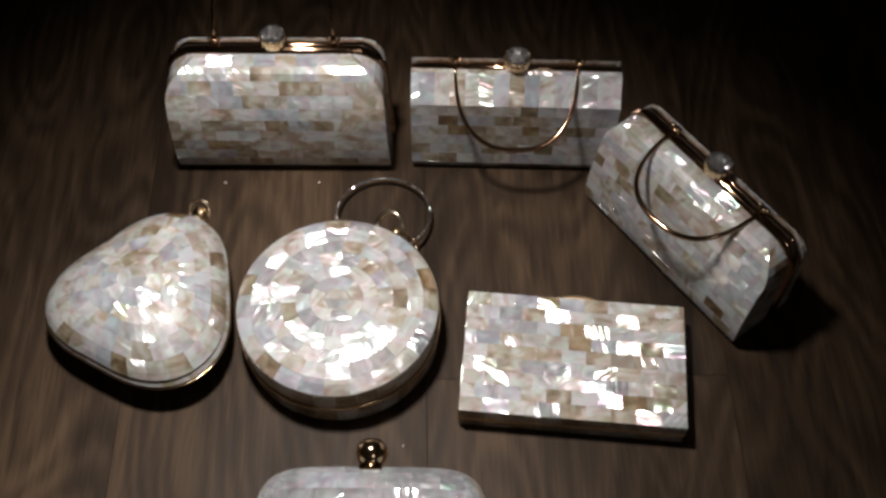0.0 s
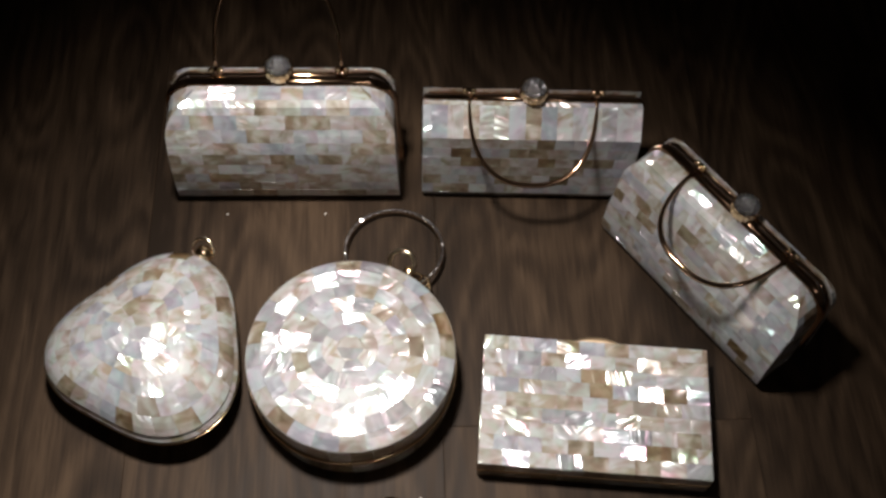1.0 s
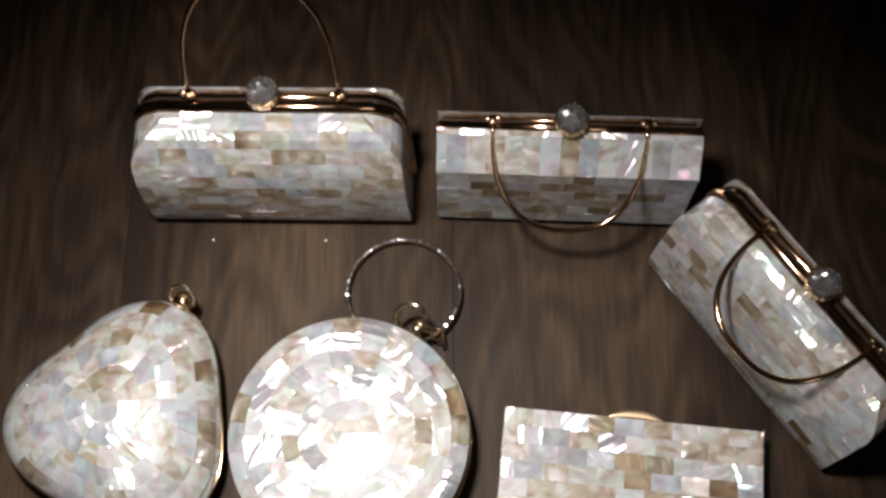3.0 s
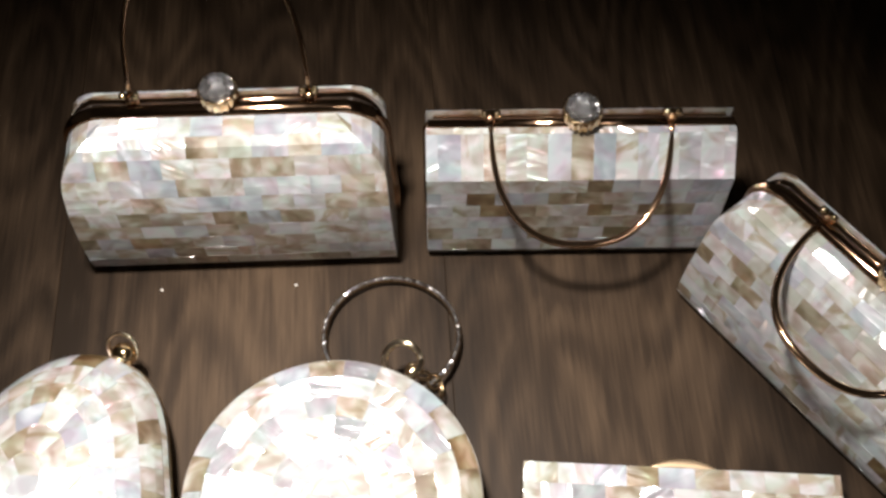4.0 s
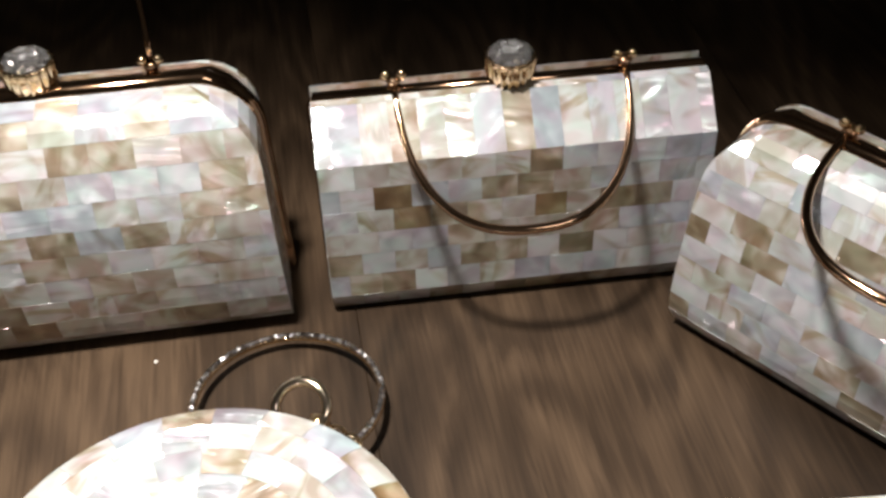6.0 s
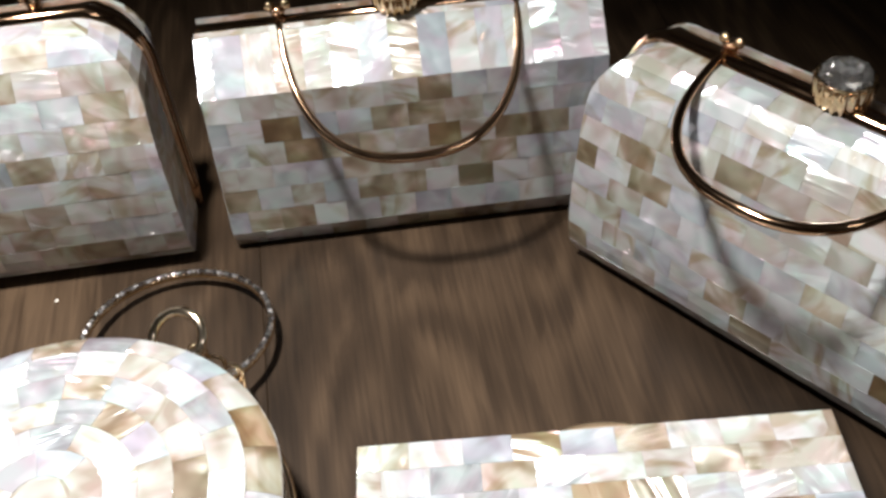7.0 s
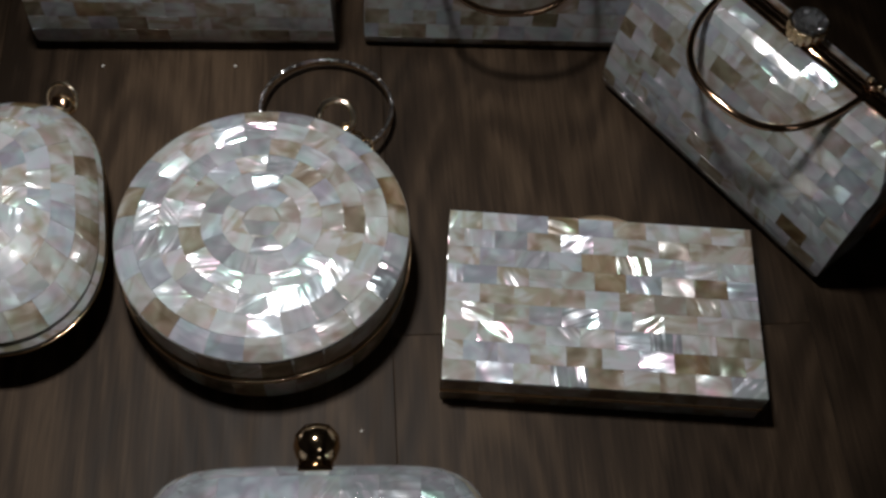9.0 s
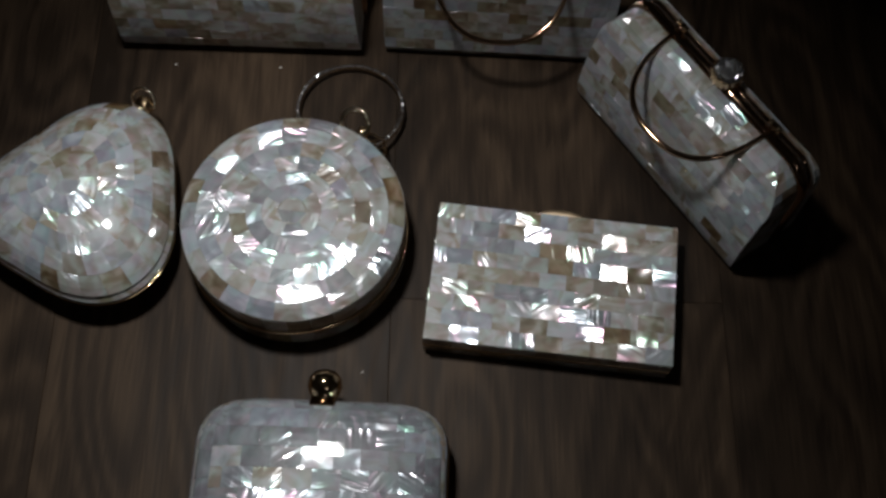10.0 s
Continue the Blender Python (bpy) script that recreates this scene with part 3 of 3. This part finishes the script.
def box_bag():
    w, d, h = 0.1715, 0.104, 0.0265
    bag = thing("handbag", pose(0.1128, 0.4182, 0.0, 0, 0, -0.1), "flat rectangular mother-of-pearl clutch lying on the floor", "handbag", "shell inlay handbags")
    top = part("top_shell", box((-w / 2, -d / 2, 0.0135), (w / 2, d / 2, h), 0.0012), SEAM, bag, "mother-of-pearl inlaid shell")
    low = part("bottom_shell", box((-w / 2, -d / 2, 0.0), (w / 2, d / 2, 0.0115), 0.0012), SEAM, bag, "mother-of-pearl inlaid shell")
    part("rim", box((-w / 2 - 0.0006, -d / 2 - 0.0006, 0.0112), (w / 2 + 0.0006, d / 2 + 0.0006, 0.0138), 0.0006), GOLD, bag, "thin gold rim")

    def face(x, y):
        return Vector((max(-w / 2, min(w / 2, x)), y, h)), Vector((0, 0, 1))

    spots = ((8, 0.35, "brown"), (8, 0.55, "tan"), (7, 0.71, "tan"), (7, 0.80, "tan"), (7, 0.90, "tan"), (6, 0.48, "brown"), (6, 0.60, "tan"), (5, 0.57, "brown"), (5, 0.80, "brown"), (4, 0.35, "tan"), (4, 0.65, "tan"), (4, 0.86, "tan"),
             (3, 0.78, "tan"), (2, 0.88, "tan"), (1, 0.48, "tan"), (1, 0.82, "brown"), (1, 0.92, "tan"), (0, 0.45, "tan"), (0, 0.68, "tan"))
    courses(face, lambda v: w / 2, [-d / 2 + d * k / 9 for k in range(10)], w / 9.3, top, spots, mix=["white"] * 6 + ["silver"] * 2 + ["cream"] * 8 + ["grey"] * 7 + ["tan"])
    for shell, z0, z1 in ((top, 0.0145, 0.0253), (low, 0.001, 0.0108)):
        for sign in (-1, 1):

            def long_side(x, z):
                return Vector((x, sign * d / 2, z)), Vector((0, sign, 0))

            def short_side(y, z):
                return Vector((sign * w / 2, y, z)), Vector((sign, 0, 0))

            courses(long_side, lambda v: w / 2 - 0.0006, [z0, z1], w / 9, shell, mix=["tan"] * 4 + ["cream"] * 3 + ["brown"])
            courses(short_side, lambda v: d / 2 - 0.0006, [z0, z1], d / 6, shell, mix=["tan"] * 4 + ["cream"] * 3 + ["brown"])
    bm = box((-0.0195, d / 2 + 0.0004, 0.0150), (0.0195, d / 2 + 0.0078, 0.0215), 0.0026, 3)
    bmesh.ops.subdivide_edges(bm, edges=[e for e in bm.edges if abs(e.verts[0].co.x - e.verts[1].co.x) > 0.02], cuts=9)
    for v in bm.verts:
        v.co.y = d / 2 + (v.co.y - d / 2) * (1 - 0.8 * (abs(v.co.x) / 0.0195) ** 2.2)
        v.co.x += 0.002
    part("clasp", bm, BRUSHED, bag, "slim gold push clasp", True)
    return bag


def cushion_bag():
    w, d, corner = 0.163, 0.112, 0.029
    bag = thing("handbag", pose(-0.0268, 0.2560, 0.0, 0, 0, 4.5), "rounded silvery mother-of-pearl clutch lying flat with gold clasp", "handbag", "shell inlay handbags")

    def half(y):
        r = corner
        over = abs(y) - (d / 2 - r)
        return w / 2 - (r - math.sqrt(max(0.0, r * r - over * over)) if over > 0 else 0.0)

    def height(x, y):
        a, b = min(1.0, abs(x) / (w / 2)), min(1.0, abs(y) / (d / 2))
        return 0.029 + 0.029 * (max(0.0, 1 - a**4) * max(0.0, 1 - b**3.4)) ** 0.42

    def point(x, y):
        b = half(y)
        x = max(-b, min(b, x))
        return Vector((x, y, height(x * 0.985 * (w / 2) / max(b, 0.01) if abs(y) > d / 2 - corner else x * 0.985, y * 0.985)))

    def surface(x, y):
        y = max(-d / 2, min(d / 2, y))
        e = 0.001
        q = (point(x + e, y) - point(x - e, y)).cross(point(x, min(d / 2, y + e)) - point(x, max(-d / 2, y - e)))
        return point(x, y), q.normalized() if q.length > 1e-12 else Vector((0, 0, 1))

    for name, sign in (("top_shell", 1), ("bottom_shell", -1)):
        verts, faces, nx, ny = [], [], 28, 28
        for j in range(ny + 1):
            y = -d / 2 * math.cos(math.pi * j / ny)
            for i in range(nx + 1):
                p = point(-half(y) * math.cos(math.pi * i / nx), y)
                if sign < 0:
                    p.z = max(0.0, 0.056 - p.z)
                verts.append(p)
        for j in range(ny):
            for i in range(nx):
                f = (j * (nx + 1) + i, j * (nx + 1) + i + 1, (j + 1) * (nx + 1) + i + 1, (j + 1) * (nx + 1) + i)
                faces.append(f if sign > 0 else f[::-1])
        shell = part(name, (verts, faces), SEAM if sign > 0 else NACRE["cream"], bag, "mother-of-pearl inlaid shell", True)
        if sign > 0:
            inner = 0.83

            def reach(a):
                lo, hi = 0.0, w
                for _ in range(24):
                    r = (lo + hi) / 2
                    x, y = r * math.cos(a), r * math.sin(a)
                    lo, hi = (r, hi) if abs(y) < d / 2 and abs(x) < half(y) else (lo, r)
                return lo

            def border(a, t):
                r = reach(a) * t
                return surface(r * math.cos(a), r * math.sin(a))

            pale = ["white"] * 2 + ["silver"] * 14 + ["cream"] + ["grey"]
            ring_tiles(border, [inner, 0.998], [26], shell, mix=pale)
            courses(surface, lambda y: inner * half(y / inner), [inner * d * (k / 7 - 0.5) for k in range(8)], 0.0185, shell, n=3, mix=pale)
    line = []
    for k in range(40):
        y = -d / 2 * math.cos(math.pi * (k + 0.5) / 40)
        line.append((half(y), y))
    line += [(-x, y) for x, y in reversed(line)]
    bezel(line, 0.0016, 0.0285, bag, GOLD)
    clasp = part("clasp", moved(lathe([(0.0075, -0.008), (0.0075, -0.002), (0.0066, -0.001), (0.0098, 0.003), (0.0117, 0.0085), (0.0108, 0.0145), (0.007, 0.0188), (0.001, 0.0205)], 24), pose(-0.001, d / 2 + 0.001, 0.036, -82, 0, 0)), GOLD, bag, "polished gold ball clasp", True)
    plate = box((-0.0085, -0.007, -0.0025), (0.0085, 0.005, 0.002), 0.0012)
    plate.transform(pose(-0.001, d / 2 - 0.002, 0.043, -48, 0, 0))
    part("clasp_plate", plate, ROSE, clasp, "gold clasp plate")
    return bag


teardrop_bag()
disc_bag()
bracelet()
box_bag()
cushion_bag()

# ---- crumbs on the floor ----
for x, y, r in ((-0.1138, 0.5854, 0.0011), (-0.1963, 0.5780, 0.0010), (-0.0134, 0.3450, 0.0009)):
    bm = bmesh.new()
    bmesh.ops.create_icosphere(bm, subdivisions=1, radius=r)
    for v in bm.verts:
        v.co = Vector((v.co.x * rng.uniform(0.6, 1.3), v.co.y * rng.uniform(0.6, 1.3), max(0.0, v.co.z * 0.7)))
    ob = part("crumb", bm, PLASTER, None)
    ob.location = (x, y, 0.0)
    tagged(ob, "tiny pale crumb lying on the wooden floor", "crumb", "crumbs")

# ---- floor of planks ----
floor = tagged(part("floor", box((-room, -room, -0.08), (room, room, -0.010)), DARK, None), "dark brown wood-grain plank floor", "floor", kind="structure")
floor.matrix_world = square
plank_w, plank_l = 0.240, 1.21
cuts = {}


def plank_mesh(low, high):
    """One board between two ends along the room; boards alike share a mesh."""
    key = (round(low, 4), round(high, 4))
    if key not in cuts:
        cuts[key] = bpy.data.meshes.new("plank")
        bm = box((0.00005, low + 0.00005, -0.010), (plank_w - 0.00005, high - 0.00005, 0.0), 0.0003, 1)
        bm.to_mesh(cuts[key])
        bm.free()
        cuts[key].materials.append(WOOD)
    return cuts[key]


for i in range(-10, 10):
    start = [-0.47, -0.39, 0.0, -0.43, -0.36][i % 5] if i else 0.0
    for j in range(-3, 4):
        base = j * plank_l + start
        low, high = max(-room - base, 0.0), min(room - base, plank_l)
        if high - low > 0.05:
            ob = new("plank", plank_mesh(low, high))
            ob.parent = floor
            ob.matrix_basis = pose(i * plank_w, base, 0)
